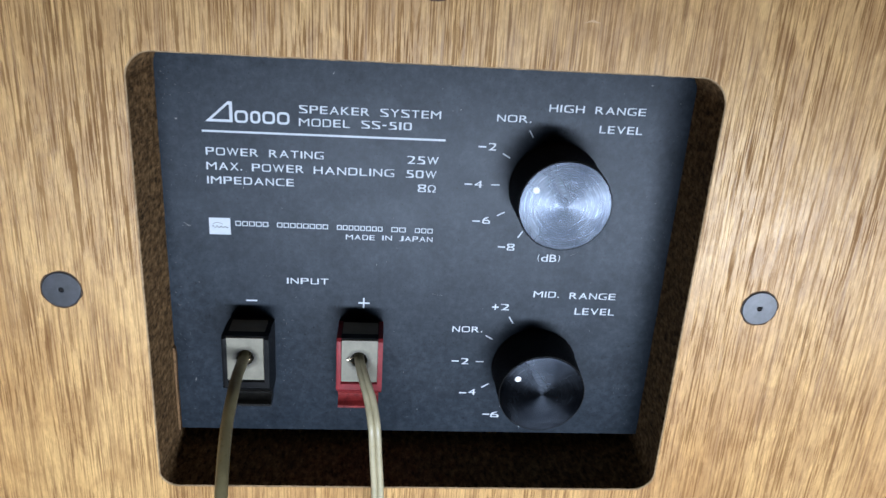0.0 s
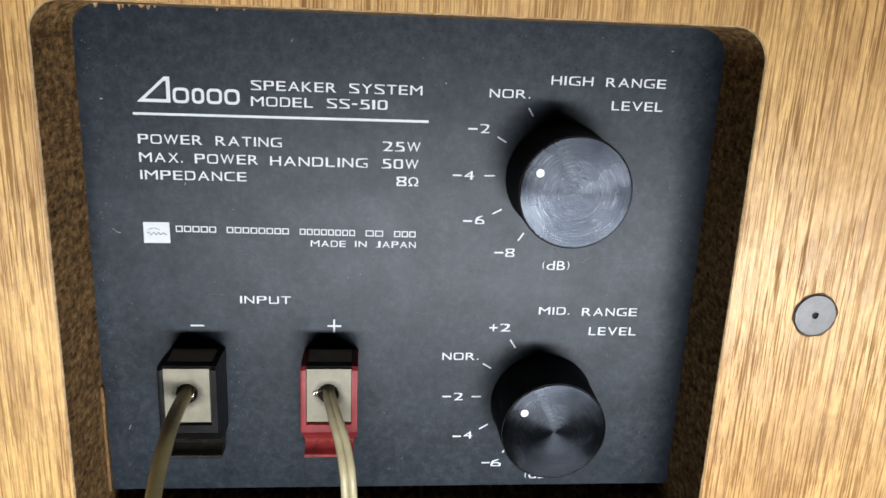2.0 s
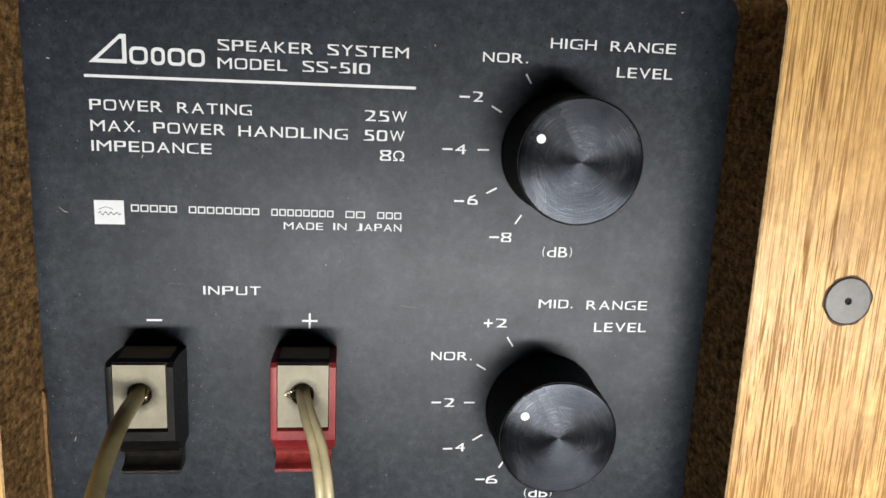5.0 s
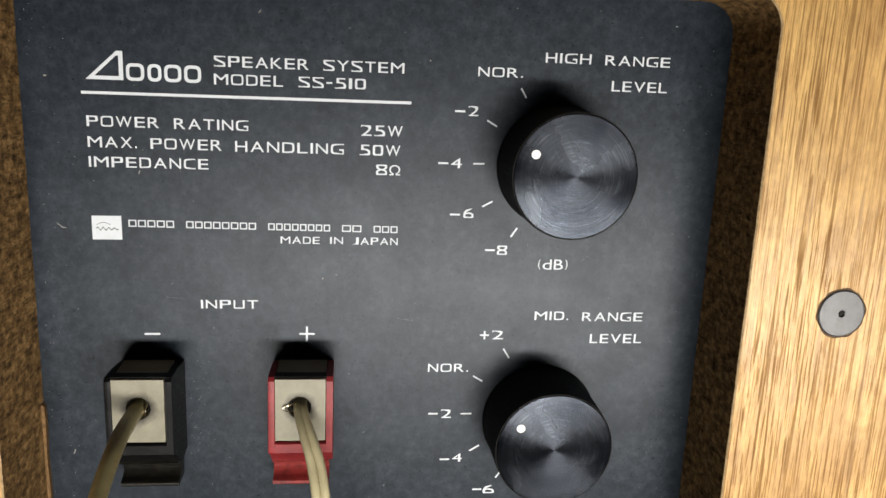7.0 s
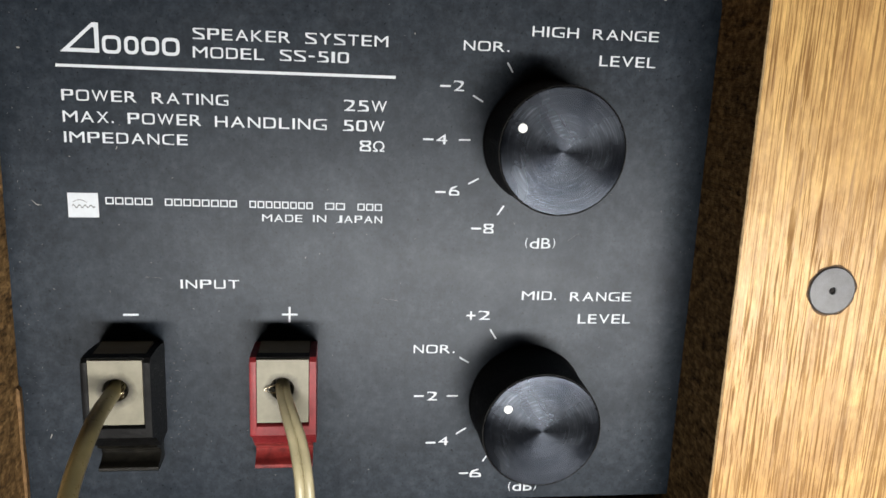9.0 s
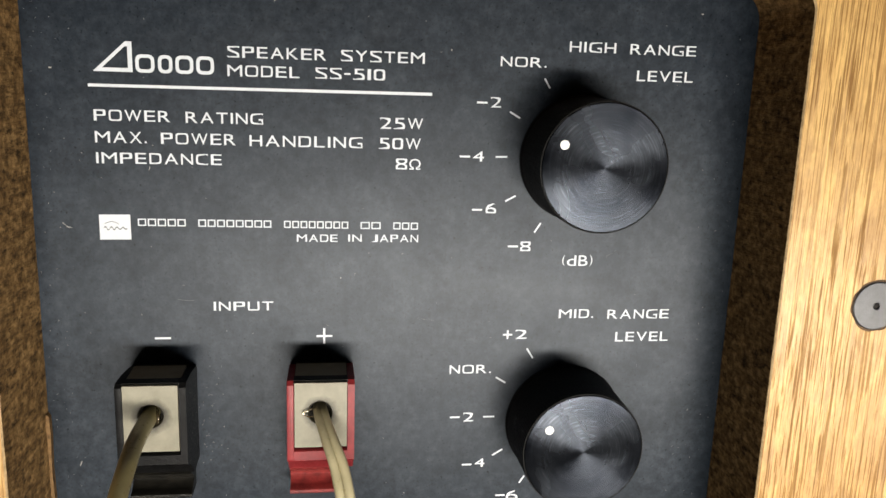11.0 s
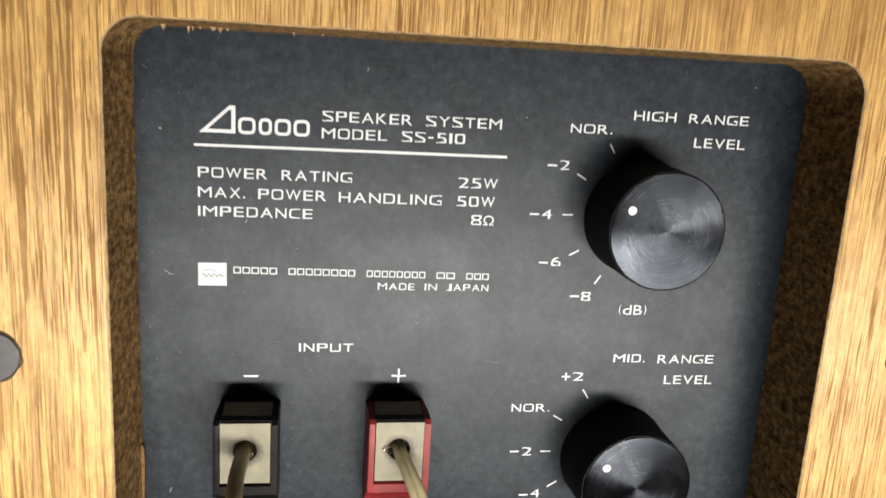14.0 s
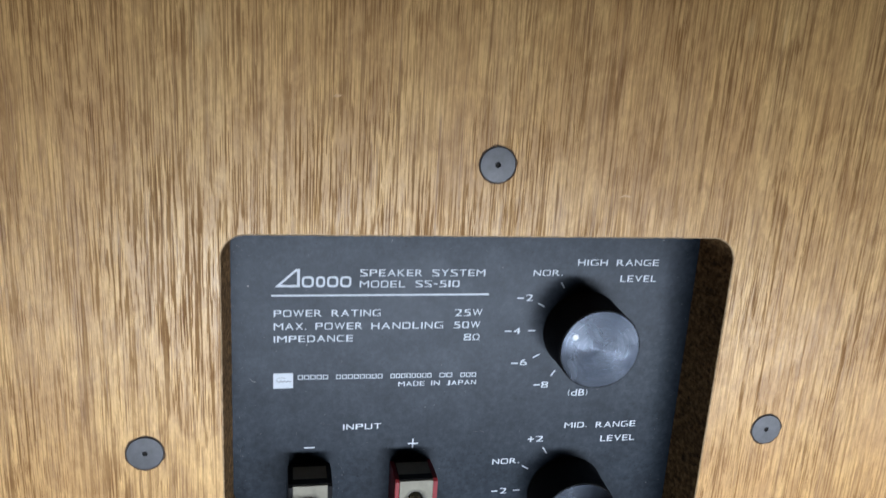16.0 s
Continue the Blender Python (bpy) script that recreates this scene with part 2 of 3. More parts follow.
VENEER, FIBRE, PLATE, TURNED = veneer(), fibreboard(), black_plate(), turned_metal()
KNOB_BLACK = plastic("black_knob_plastic", (0.0065, 0.0062, 0.006), 0.6, 0.3, 0.2, 0.18)
PRINT = plastic("white_screen_print", (0.575, 0.61, 0.65), 0.6, 0.05, 0.0, 0.3, 900)
PRINT_GREY = plastic("grey_screen_print", (0.05, 0.05, 0.05), 0.6, 0.1)
DOT_WHITE = plastic("white_paint_dot", (0.82, 0.82, 0.79), 0.5, 0.05)
HOUSING_BLACK = plastic("black_terminal_plastic", (0.0060, 0.0060, 0.0062), 0.42, 0.6, 0.8, 0.10)
LEVER_BLACK = plastic("dusty_black_plastic", (0.0075, 0.0068, 0.0052), 0.36, 0.8, 0.8, 0.22, 500)
LEVER_RED = plastic("dusty_red_plastic", (0.20, 0.026, 0.024), 0.45, 0.45, 0.6, 0.3, 500)
HOUSING_RED = plastic("red_terminal_plastic", (0.215, 0.021, 0.024), 0.42, 0.25, 0.5, 0.25)
SCREW_BLACK = plastic("blackened_screw", (0.020, 0.022, 0.027), 0.36, 0.5, 0.35, 0.8, 420)
# Near-black colour that stands in for shade inside gaps and holes.
CAVITY_SHADE = plastic("painted_cavity_shade", (0.012, 0.010, 0.008), 0.9, 0.3)
RIM_DARK = plastic("dark_brown_rim", (0.085, 0.05, 0.024), 0.85, 0.4, 0.5)
WORN_EDGE = plastic("worn_pale_veneer_edge", (0.40, 0.275, 0.145), 0.75, 0.35, 0.5, 0.3, 700)
TORN = plastic("torn_brown_fibres", (0.36, 0.225, 0.105), 0.8, 0.4, 0.5, 0.25, 800)
SAWN = plastic("sawn_brown_board", (0.17, 0.100, 0.045), 0.85, 0.4, 0.5, 0.2, 700)
SPLINTER = plastic("pale_wood_splinter", (0.55, 0.36, 0.18), 0.7, 0.2)
CABLE = plastic("yellowed_clear_pvc", (0.25, 0.215, 0.105), 0.33, 0.16, 0.15, 0.5, 180)
CABLE_PALE = plastic("yellowed_pale_pvc", (0.43, 0.38, 0.235), 0.33, 0.14, 0.15, 0.5, 180)
COPPER = plastic("tinned_copper_strand", (0.5, 0.42, 0.3), 0.25, 0.1)
COPPER.node_tree.nodes["Principled BSDF"].inputs["Metallic"].default_value = 1.0
DUST = plastic("dust_and_scuffs", (0.27, 0.265, 0.25), 0.8, 0.2)
WALL = plastic("painted_plaster", (0.32, 0.31, 0.29), 0.8, 0.06, 0.3, 0.3, 8)
FLOORING = plastic("brown_floorboards", (0.22, 0.13, 0.07), 0.5, 0.25, 0.2, 0.4, 6)

# ---- building helpers ----
LIFT = 200.0  # the height datum, mm


def at(x, y, z):
    """Millimetres on the back of the loudspeaker to metres."""
    return Vector((x / 1000, y / 1000, (z + LIFT) / 1000))


def part(name, bm, material, parent=None, label="", smooth=None):
    me = bpy.data.meshes.new(name)
    bmesh.ops.recalc_face_normals(bm, faces=bm.faces[:]) if smooth is not False else None
    for face in bm.faces:
        face.smooth = bool(smooth)
    bm.to_mesh(me)
    bm.free()
    for m in material if isinstance(material, (list, tuple)) else [material]:
        me.materials.append(m)
    ob = new(name, me)
    if smooth:
        me.set_sharp_from_angle(angle=radians(smooth))
    if parent is not None:
        ob.parent = parent
    if label:
        tagged(ob, label)
    return ob


def box(bm, x0, x1, y0, y1, z0, z1, bevel=0.0, segments=2):
    made = bmesh.ops.create_cube(bm, size=1.0)["verts"]
    low, high = at(x0, y0, z0), at(x1, y1, z1)
    for v in made:
        v.co = Vector([(a + b) / 2 + c * (b - a) for a, b, c in zip(low, high, v.co)])
    if bevel:
        edges = {e for v in made for e in v.link_edges}
        bmesh.ops.bevel(bm, geom=list(edges), offset=bevel / 1000, segments=segments, affect="EDGES", profile=0.6)
    return bm


def lathe(bm, cx, cz, profile, steps=72, wobble=0.0, teeth=99.0):
    """Turns (radius, y) pairs in mm about the line through (cx, cz) that points out of the panel; knurled past the radius teeth."""
    rings = []
    for r, y in profile:
        if r == 0:
            rings.append([bm.verts.new(at(cx, y, cz))])
            continue
        ring = []
        for k in range(steps):
            a = 2 * math.pi * k / steps
            rr = r + wobble * noise.noise((3 * math.cos(a), 3 * math.sin(a), cx + y)) - (0.11 if r > teeth and k % 2 else 0.0)
            ring.append(bm.verts.new(at(cx + rr * math.cos(a), y, cz + rr * math.sin(a))))
        rings.append(ring)
    for a, b in zip(rings, rings[1:]):
        for k in range(steps):
            q = (k + 1) % steps
            corners = [a[k % len(a)], a[q % len(a)], b[q % len(b)], b[k % len(b)]]
            bm.faces.new(list(dict.fromkeys(corners)))
    return bm


def extrude_x(bm, x0, x1, outline, bevel=0.0):
    """A solid from an outline of (y, z) in mm, drawn out along x."""
    a = [bm.verts.new(at(x0, y, z)) for y, z in outline]
    b = [bm.verts.new(at(x1, y, z)) for y, z in outline]
    bm.faces.new(a), bm.faces.new(b[::-1])
    for k in range(len(a)):
        q = (k + 1) % len(a)
        bm.faces.new((a[k], b[k], b[q], a[q]))
    if bevel:
        edges = [e for e in bm.edges if e.calc_face_angle(0) > 0.6]
        bmesh.ops.bevel(bm, geom=edges, offset=bevel / 1000, segments=2, affect="EDGES", profile=0.6)
    return bm


def tube(bm, points, radius, steps=14, squash=1.0, fine=10):
    """A round strand along a smooth line through the points (mm)."""
    pts = [Vector(p) for p in points]
    ext = [2 * pts[0] - pts[1], *pts, 2 * pts[-1] - pts[-2]]
    line = []
    for a, b, c, d in zip(ext, ext[1:], ext[2:], ext[3:]):
        for k in range(fine):
            u = k / fine
            line.append(0.5 * (2 * b + (c - a) * u + (2 * a - 5 * b + 4 * c - d) * u * u + (3 * b - a - 3 * c + d) * u ** 3))
    line.append(pts[-1])
    rings = []
    for k, p in enumerate(line):
        way = (line[min(k + 1, len(line) - 1)] - line[max(k - 1, 0)]).normalized()
        side = Vector((1, 0, 0)) - way * way.x
        side.normalize()
        over = way.cross(side)
        ring = []
        for s in range(steps):
            a = 2 * math.pi * s / steps
            ring.append(bm.verts.new(at(*(p + radius * (math.cos(a) * side + squash * math.sin(a) * over)))))
        rings.append(ring)
    for a, b in zip(rings, rings[1:]):
        for s in range(steps):
            q = (s + 1) % steps
            bm.faces.new((a[s], a[q], b[q], b[s]))
    bm.faces.new(rings[0]), bm.faces.new(rings[-1][::-1])
    return bm


def rounded(x0, x1, z0, z1, radii, step):
    """A closed outline of (x, z): a rectangle with the given corner radii (bottom-left, bottom-right, top-right, top-left)."""
    corners = ((x0, z0, 180), (x1, z0, 270), (x1, z1, 0), (x0, z1, 90))
    out = []
    for (cx, cz, a0), r in zip(corners, radii):
        ox, oz = cx + (r if cx == x0 else -r), cz + (r if cz == z0 else -r)
        count = max(3, int(r * 1.6 / step))
        arc = [(ox + r * math.cos(radians(a0 + 90 * k / count)), oz + r * math.sin(radians(a0 + 90 * k / count))) for k in range(count + 1)]
        if out:
            (ax, az), (bx, bz) = out[-1], arc[0]
            n = max(1, int(math.hypot(bx - ax, bz - az) / step))
            out += [(ax + (bx - ax) * k / n, az + (bz - az) * k / n) for k in range(1, n)]
        out += arc
    (ax, az), (bx, bz) = out[-1], out[0]
    n = max(1, int(math.hypot(bx - ax, bz - az) / step))
    out += [(ax + (bx - ax) * k / n, az + (bz - az) * k / n) for k in range(1, n)]
    return out


# ---- the room that closes the place ----
def slab(name, low, high, material, label):
    bm = bmesh.new()
    made = bmesh.ops.create_cube(bm, size=1.0)["verts"]
    for v in made:
        v.co = Vector([(a + b) / 2 + c * (b - a) for a, b, c in zip(low, high, v.co)])
    return tagged(part(name, bm, material), label, name.split("_")[0], kind="structure")


slab("floor", (-1.2, -1.9, -0.1), (1.3, 0.8, 0.0), FLOORING, "plain brown wooden floor under the loudspeaker")
slab("ceiling", (-1.2, -1.9, 2.3), (1.3, 0.8, 2.4), WALL, "plain pale painted ceiling of the room")
slab("wall_north", (-1.2, 0.8, 0.0), (1.3, 0.9, 2.3), WALL, "plain pale plaster wall of the room")
slab("wall_south", (-1.2, -2.0, 0.0), (1.3, -1.9, 2.3), WALL, "plain pale plaster wall of the room")
slab("wall_east", (1.3, -2.0, 0.0), (1.4, 0.9, 2.3), WALL, "plain pale plaster wall of the room")
slab("wall_west", (-1.3, -2.0, 0.0), (-1.2, 0.9, 2.3), WALL, "plain pale plaster wall of the room")

# ---- the loudspeaker ----
speaker = new("loudspeaker")
tagged(speaker, "old wooden loudspeaker cabinet, back side with recessed black terminal plate", "loudspeaker")
X0, X1, Z0, Z1 = -185.0, 225.0, -200.0, 545.0   # the cabinet's back, mm
FACE = -22.4                                     # the face of the back board; the plate lies at 0
OX0, OX1, OZ0, OZ1 = -60.4, 98.7, 278.0, 414.4   # the sawn opening


def ragged(x, z, k):
    """How far the sawn edge strays, mm."""
    return 0.10 * noise.noise((x * 0.2, z * 0.2, 3.0 + k)) + 0.07 * noise.noise((x * 1.3, z * 1.3, 9.0 + k))


def opening_loop(grow, y, k, wild=1.0):
    line = rounded(OX0, OX1, OZ0, OZ1, (5.5, 6.5, 8.0, 7.0), 0.7)
    out = []
    for n, (x, z) in enumerate(line):
        ax, az = line[n - 1]
        bx, bz = line[(n + 1) % len(line)]
        tx, tz = bx - ax, bz - az
        length = math.hypot(tx, tz) or 1.0
        stray = grow + ragged(x, z, k) * wild
        out.append((x + tz / length * stray, z - tx / length * stray))
    return [at(x, y, z) for x, z in out]


def back_board():
    bm = bmesh.new()
    outer = [bm.verts.new(at(x, FACE, z)) for x, z in ((X0, Z0), (X1, Z0), (X1, Z1), (X0, Z1))]
    rim = [bm.verts.new(p) for p in opening_loop(0.35, FACE, 0.0)]
    edges = [bm.edges.new((a, b)) for a, b in zip(outer, outer[1:] + outer[:1])]
    edges += [bm.edges.new((a, b)) for a, b in zip(rim, rim[1:] + rim[:1])]
    bmesh.ops.triangle_fill(bm, edges=edges, use_beauty=True)
    lip = [bm.verts.new(p) for p in opening_loop(0.0, FACE + 0.35, 0.0)]
    for k in range(len(rim)):
        q = (k + 1) % len(rim)
        bm.faces.new((rim[k], rim[q], lip[q], lip[k])).material_index = 1
    back = [bm.verts.new(v.co + Vector((0, 0.0215, 0))) for v in outer]
    for k in range(4):
        q = (k + 1) % 4
        bm.faces.new((outer[k], outer[q], back[q], back[k]))
    return part("back_board", bm, (VENEER, WORN_EDGE), speaker, "brown open-pored wood veneer board with upright grain", smooth=False)


def opening_edge():
    """The sawn walls of the opening, of raw board."""
    bm = bmesh.new()
    rows = []
    depths = [FACE + 0.35] + [FACE + 0.35 + 34.0 * k / 22 for k in range(1, 23)]
    for n, y in enumerate(depths):
        loop = opening_loop(0.0, y, 0.11 * n, 1.0 if n == 0 else 0.8)
        deep = min(1.0, (y - FACE) / -FACE)
        for p in loop:   # the left and upper saw cuts run slightly inwards
            p.x += 0.0013 * deep * max(0.0, min(1.0, (OX0 / 1000 + 0.010 - p.x) / 0.010))
            p.z -= 0.0011 * deep * max(0.0, min(1.0, (p.z - at(0, 0, OZ1 - 10).z) / 0.010))
        rows.append([bm.verts.new(p) for p in loop])
    for a, b in zip(rows, rows[1:]):
        for k in range(len(a)):
            q = (k + 1) % len(a)
            bm.faces.new((a[k], a[q], b[q], b[k]))
    return part("opening_edge", bm, FIBRE, speaker, "raw dark brown particle board edge, rough sawn", smooth=60)


back_board()
opening_edge()
# The gap below the plate gets its shade from an added near-black sheet.
bm = bmesh.new()
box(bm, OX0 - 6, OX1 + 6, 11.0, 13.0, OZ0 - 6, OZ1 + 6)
part("gap_shade_sheet", bm, CAVITY_SHADE, speaker, "near-black sheet added for the dark gap below the plate")
for name, lim in (("side_panel", (X0, X0 + 18, -0.5, 270, Z0 + 18, Z1 - 18)), ("side_panel", (X1 - 18, X1, -0.5, 270, Z0 + 18, Z1 - 18)),
                  ("top_panel", (X0, X1, -0.5, 270, Z1 - 18, Z1)), ("bottom_panel", (X0, X1, -0.5, 270, Z0, Z0 + 18)),
                  ("front_baffle", (X0, X1, 270, 290, Z0, Z1))):
    bm = bmesh.new()
    box(bm, *lim, bevel=0.8)
    part(name, bm, VENEER, speaker)


# ---- the black plate and its print ----
bm = bmesh.new()
box(bm, OX0 - 2.0, OX1 + 2.0, 0.0, 2.0, 284.1, OZ1 + 2.0, bevel=0.25)
plate = part("terminal_plate", bm, PLATE, speaker, "satin black plate with white printing, dusty")
PRINT_Y = -0.05


def flat(bm, points, y=PRINT_Y):
    bm.faces.new([bm.verts.new(at(x, y, z)) for x, z in points])
    return bm


def stroke(bm, ax, az, bx, bz, width):
    dx, dz = bx - ax, bz - az
    length = math.hypot(dx, dz)
    ox, oz = -dz / length * width / 2, dx / length * width / 2
    return flat(bm, ((ax + ox, az + oz), (ax - ox, az - oz), (bx - ox, bz - oz), (bx + ox, bz + oz)))


WIDE = {"W": 1.32, "M": 1.2, "I": 0.36, "A": 1.1, "V": 1.1, "L": 0.88, "E": 0.93, "T": 0.97, "Y": 1.05, "O": 1.07, "G": 1.07, "1": 0.44,
        ".": 0.34, "-": 0.62, "(": 0.40, ")": 0.40, "J": 0.9}
TALL = {".": (0.0, 0.19), "-": (0.42, 0.58)}


def squared(u, w, n=5.0):
    """Pushes a round outline out towards its box; u and w run from -1 to 1."""
    most = (abs(u) ** n + abs(w) ** n) ** (1 / n)
    f = math.hypot(u, w) / most if most else 1.0
    return max(-1.0, min(1.0, u * f)), max(-1.0, min(1.0, w * f))


def shaped(sign, u, w):
    """The round letters of the print are nearly square."""
    if sign in "OCGSQ0689" or sign in "U" and w < 0 or sign == "J" and w < 0 or sign == "2" and w > 0 or sign == "5" and w < 0.2 or sign == "D" and u > 0:
        return squared(u, w)
    if sign in "PR" and u > 0 and w > -0.1:
        a, b = squared(u, (w - 0.45) / 0.55)
        return a, 0.45 + 0.55 * b
    return u, w


def glyph(sign):
    """One letter of the built-in font as corners in a box of 1 by 1, and its faces."""
    curve = bpy.data.curves.new("word", "FONT")
    curve.body, curve.size, curve.offset, curve.resolution_u = sign, 1.0, 0.0, 6
    ob = new("word", curve)
    bpy.context.view_layer.update()
    me = bpy.data.meshes.new_from_object(ob.evaluated_get(bpy.context.evaluated_depsgraph_get()))
    bpy.data.objects.remove(ob)
    bpy.data.curves.remove(curve)
    xs, ys = [v.co.x for v in me.vertices], [v.co.y for v in me.vertices]
    low, high = TALL.get(sign, (0.0, 1.0))
    corners = []
    for v in me.vertices:
        u = 2 * (v.co.x - min(xs)) / (max(xs) - min(xs)) - 1
        w = 2 * (v.co.y - min(ys)) / (max(ys) - min(ys)) - 1
        u, w = shaped(sign, u, w)
        corners.append((u / 2 + 0.5, low + (w / 2 + 0.5) * (high - low)))
    return corners, [tuple(f.vertices) for f in me.polygons]


GLYPHS = {}


def lettering(text, x0, x1, z0, height, label=""):
    """A printed word in extended capitals, letter by letter, fitted into its place on the plate."""
    gap, widths = 0.2, [WIDE.get(c, 1.0) for c in text]
    unit = (x1 - x0) / (sum(widths) - gap)
    corners, faces, x = [], [], x0
    for sign, wide in zip(text, widths):
        if sign not in GLYPHS:
            GLYPHS[sign] = glyph(sign)
        first, ink = len(corners), (wide - gap) * unit
        corners += [at(x + u * ink, PRINT_Y, z0 + w * height) for u, w in GLYPHS[sign][0]]
        faces += [tuple(first + k for k in face) for face in GLYPHS[sign][1]]
        x += wide * unit
    me = bpy.data.meshes.new("lettering")
    me.from_pydata(corners, [], faces)
    me.materials.append(PRINT)
    made = new("lettering", me)
    made.parent = plate
    return tagged(made, label or ('white printed word "%s"' % text if text.isalpha() and len(text) > 2 else 'white printed "%s"' % text))


WORDS = (
    ("SPEAKER", -18.4, 2.0, 394.6, 2.3), ("SYSTEM", 5.2, 23.1, 394.6, 2.3),
    ("MODEL", -18.5, -3.6, 390.75, 2.3), ("SS-510", -0.2, 14.6, 390.8, 2.3, "white printed model number"),
    ("POWER", -45.8, -30.5, 380.85, 2.3), ("RATING", -27.3, -11.3, 380.8, 2.3), ("25W", 13.7, 23.1, 380.5, 2.4),
    ("MAX.", -45.8, -35.4, 376.3, 2.35), ("POWER", -32.5, -17.1, 376.25, 2.35),
    ("HANDLING", -14.2, 9.9, 376.15, 2.35), ("50W", 13.5, 22.7, 376.1, 2.4),
    ("IMPEDANCE", -45.8, -20.1, 371.95, 2.3), ("8", 17.3, 19.8, 371.65, 2.4), ("\u03a9", 20.3, 22.8, 371.65, 2.35),
    ("MADE", -4.3, 4.65, 355.2, 1.65), ("IN", 7.0, 10.0, 355.25, 1.65), ("JAPAN", 12.1, 22.7, 355.2, 1.7),
    ("INPUT", -22.6, -9.6, 339.4, 2.05),
    ("NOR.", 39.8, 50.1, 394.65, 2.1), ("HIGH", 55.1, 65.7, 398.25, 2.2), ("RANGE", 69.0, 84.4, 398.2, 2.2), ("LEVEL", 71.0, 84.2, 392.4, 2.3),
    ("2", 38.0, 40.3, 385.7, 2.25), ("4", 34.5, 37.0, 373.7, 2.25), ("6", 37.9, 40.3, 362.0, 2.25), ("8", 46.4, 48.8, 353.2, 2.25),
    ("(dB)", 56.6, 63.8, 349.7, 2.5),
    ("MID.", 56.6, 65.0, 336.95, 2.15), ("RANGE", 68.5, 83.8, 336.7, 2.25), ("LEVEL", 70.9, 84.1, 331.0, 2.35),
    ("2", 46.4, 49.1, 331.95, 2.2), ("NOR.", 31.0, 40.9, 323.5, 2.1), ("2", 34.7, 37.15, 311.3, 2.25),
    ("4", 37.95, 40.4, 299.35, 2.2), ("6", 46.2, 49.1, 290.4, 2.25), ("(dB)", 56.3, 63.5, 286.3, 2.5),
)
for word in WORDS:
    lettering(*word)

bm = bmesh.new()
flat(bm, ((-46.6, 387.8), (24.9, 387.85), (24.9, 388.5), (-46.6, 388.4)))
part("printed_rule", bm, PRINT, plate, "long thin white printed line", smooth=False)


def signs(name, label, *lines, width=0.42):
    bm = bmesh.new()
    for line in lines:
        stroke(bm, *line, width)
    return part(name, bm, PRINT, plate, label, smooth=False)


for x, z in ((34.9, 386.7), (31.5, 374.75), (34.75, 362.75), (43.5, 354.3), (31.5, 312.45), (34.85, 300.05), (43.5, 291.55)):
    signs("minus_sign", "", (x, z, x + 2.35, z))
signs("minus_sign", "white printed minus over the black terminal", (-35.5, 333.1, -32.05, 333.1), width=0.45)
signs("plus_sign", "", (43.4, 333.0, 45.6, 333.0), (44.5, 331.95, 44.5, 332.79), (44.5, 333.21, 44.5, 334.05))
signs("plus_sign", "white printed plus over the red terminal", (0.0, 333.2, 3.6, 333.2), (1.75, 331.35, 1.75, 332.975), (1.75, 333.425, 1.75, 335.05), width=0.45)
for line in ((49.9, 392.3, 51.2, 390.2), (42.4, 384.85, 44.75, 383.5), (39.65, 374.8, 42.3, 374.85), (42.3, 364.75, 44.65, 366.05), (49.5, 357.6, 50.9, 359.8),
             (49.35, 329.5, 50.9, 327.1), (42.2, 322.4, 44.55, 321.0), (39.55, 312.4, 42.25, 312.4), (42.2, 302.3, 44.6, 303.8), (49.3, 294.7, 50.5, 296.6)):
    signs("scale_tick", "", line, width=0.38)


def hollow(bm, outer, inner):
    """A flat ring between two outlines of equal count."""
    a = [bm.verts.new(at(x, PRINT_Y, z)) for x, z in outer]
    b = [bm.verts.new(at(x, PRINT_Y, z)) for x, z in inner]
    for k in range(len(a)):
        q = (k + 1) % len(a)
        bm.faces.new((a[k], a[q], b[q], b[k]))


# the maker's emblem and name: plain shapes only
bm = bmesh.new()
hollow(bm, ((-45.5, 390.95), (-37.6, 390.95), (-37.6, 397.1), (-38.9, 397.1)), ((-43.6, 391.75), (-38.5, 391.75), (-38.5, 396.1), (-39.0, 396.1)))
for x0, x1 in ((-37.0, -33.2), (-32.5, -29.6), (-29.0, -25.4), (-24.8, -21.2)):
    hollow(bm, rounded(x0, x1, 390.9, 394.6, (1.1,) * 4, 2.0), rounded(x0 + 0.68, x1 - 0.68, 391.58, 393.92, (0.6,) * 4, 2.0))
part("emblem", bm, PRINT, plate, "white printed emblem of plain angular shapes", smooth=False)
for x0, x1, count in ((-38.1, -27.8, 5), (-25.5, -9.6, 8), (-7.2, 7.2, 8), (9.6, 14.4, 2), (16.9, 22.8, 3)):
    pitch = (x1 - x0) / count
    for k in range(count):
        a, b = x0 + k * pitch + 0.12, x0 + (k + 1) * pitch - 0.22
        zz = 358.55 - 0.008 * (a + 38)
        bm = bmesh.new()
        hollow(bm, ((a, zz), (b, zz), (b, zz + 1.6), (a, zz + 1.6)), ((a + 0.26, zz + 0.26), (b - 0.26, zz + 0.26), (b - 0.26, zz + 1.34), (a + 0.26, zz + 1.34)))
        part("name_bar", bm, PRINT, plate, smooth=False)
bm = bmesh.new()
flat(bm, ((-45.9, 355.5), (-39.45, 355.55), (-39.5, 361.0), (-45.9, 360.95)))
part("badge", bm, PRINT, plate, "small white printed square", smooth=False)
bm = bmesh.new()
line = [(-45.0 + 0.24 * k, 358.0 + 0.42 * math.sin(k * 1.25) * (1 - k / 40)) for k in range(21)]
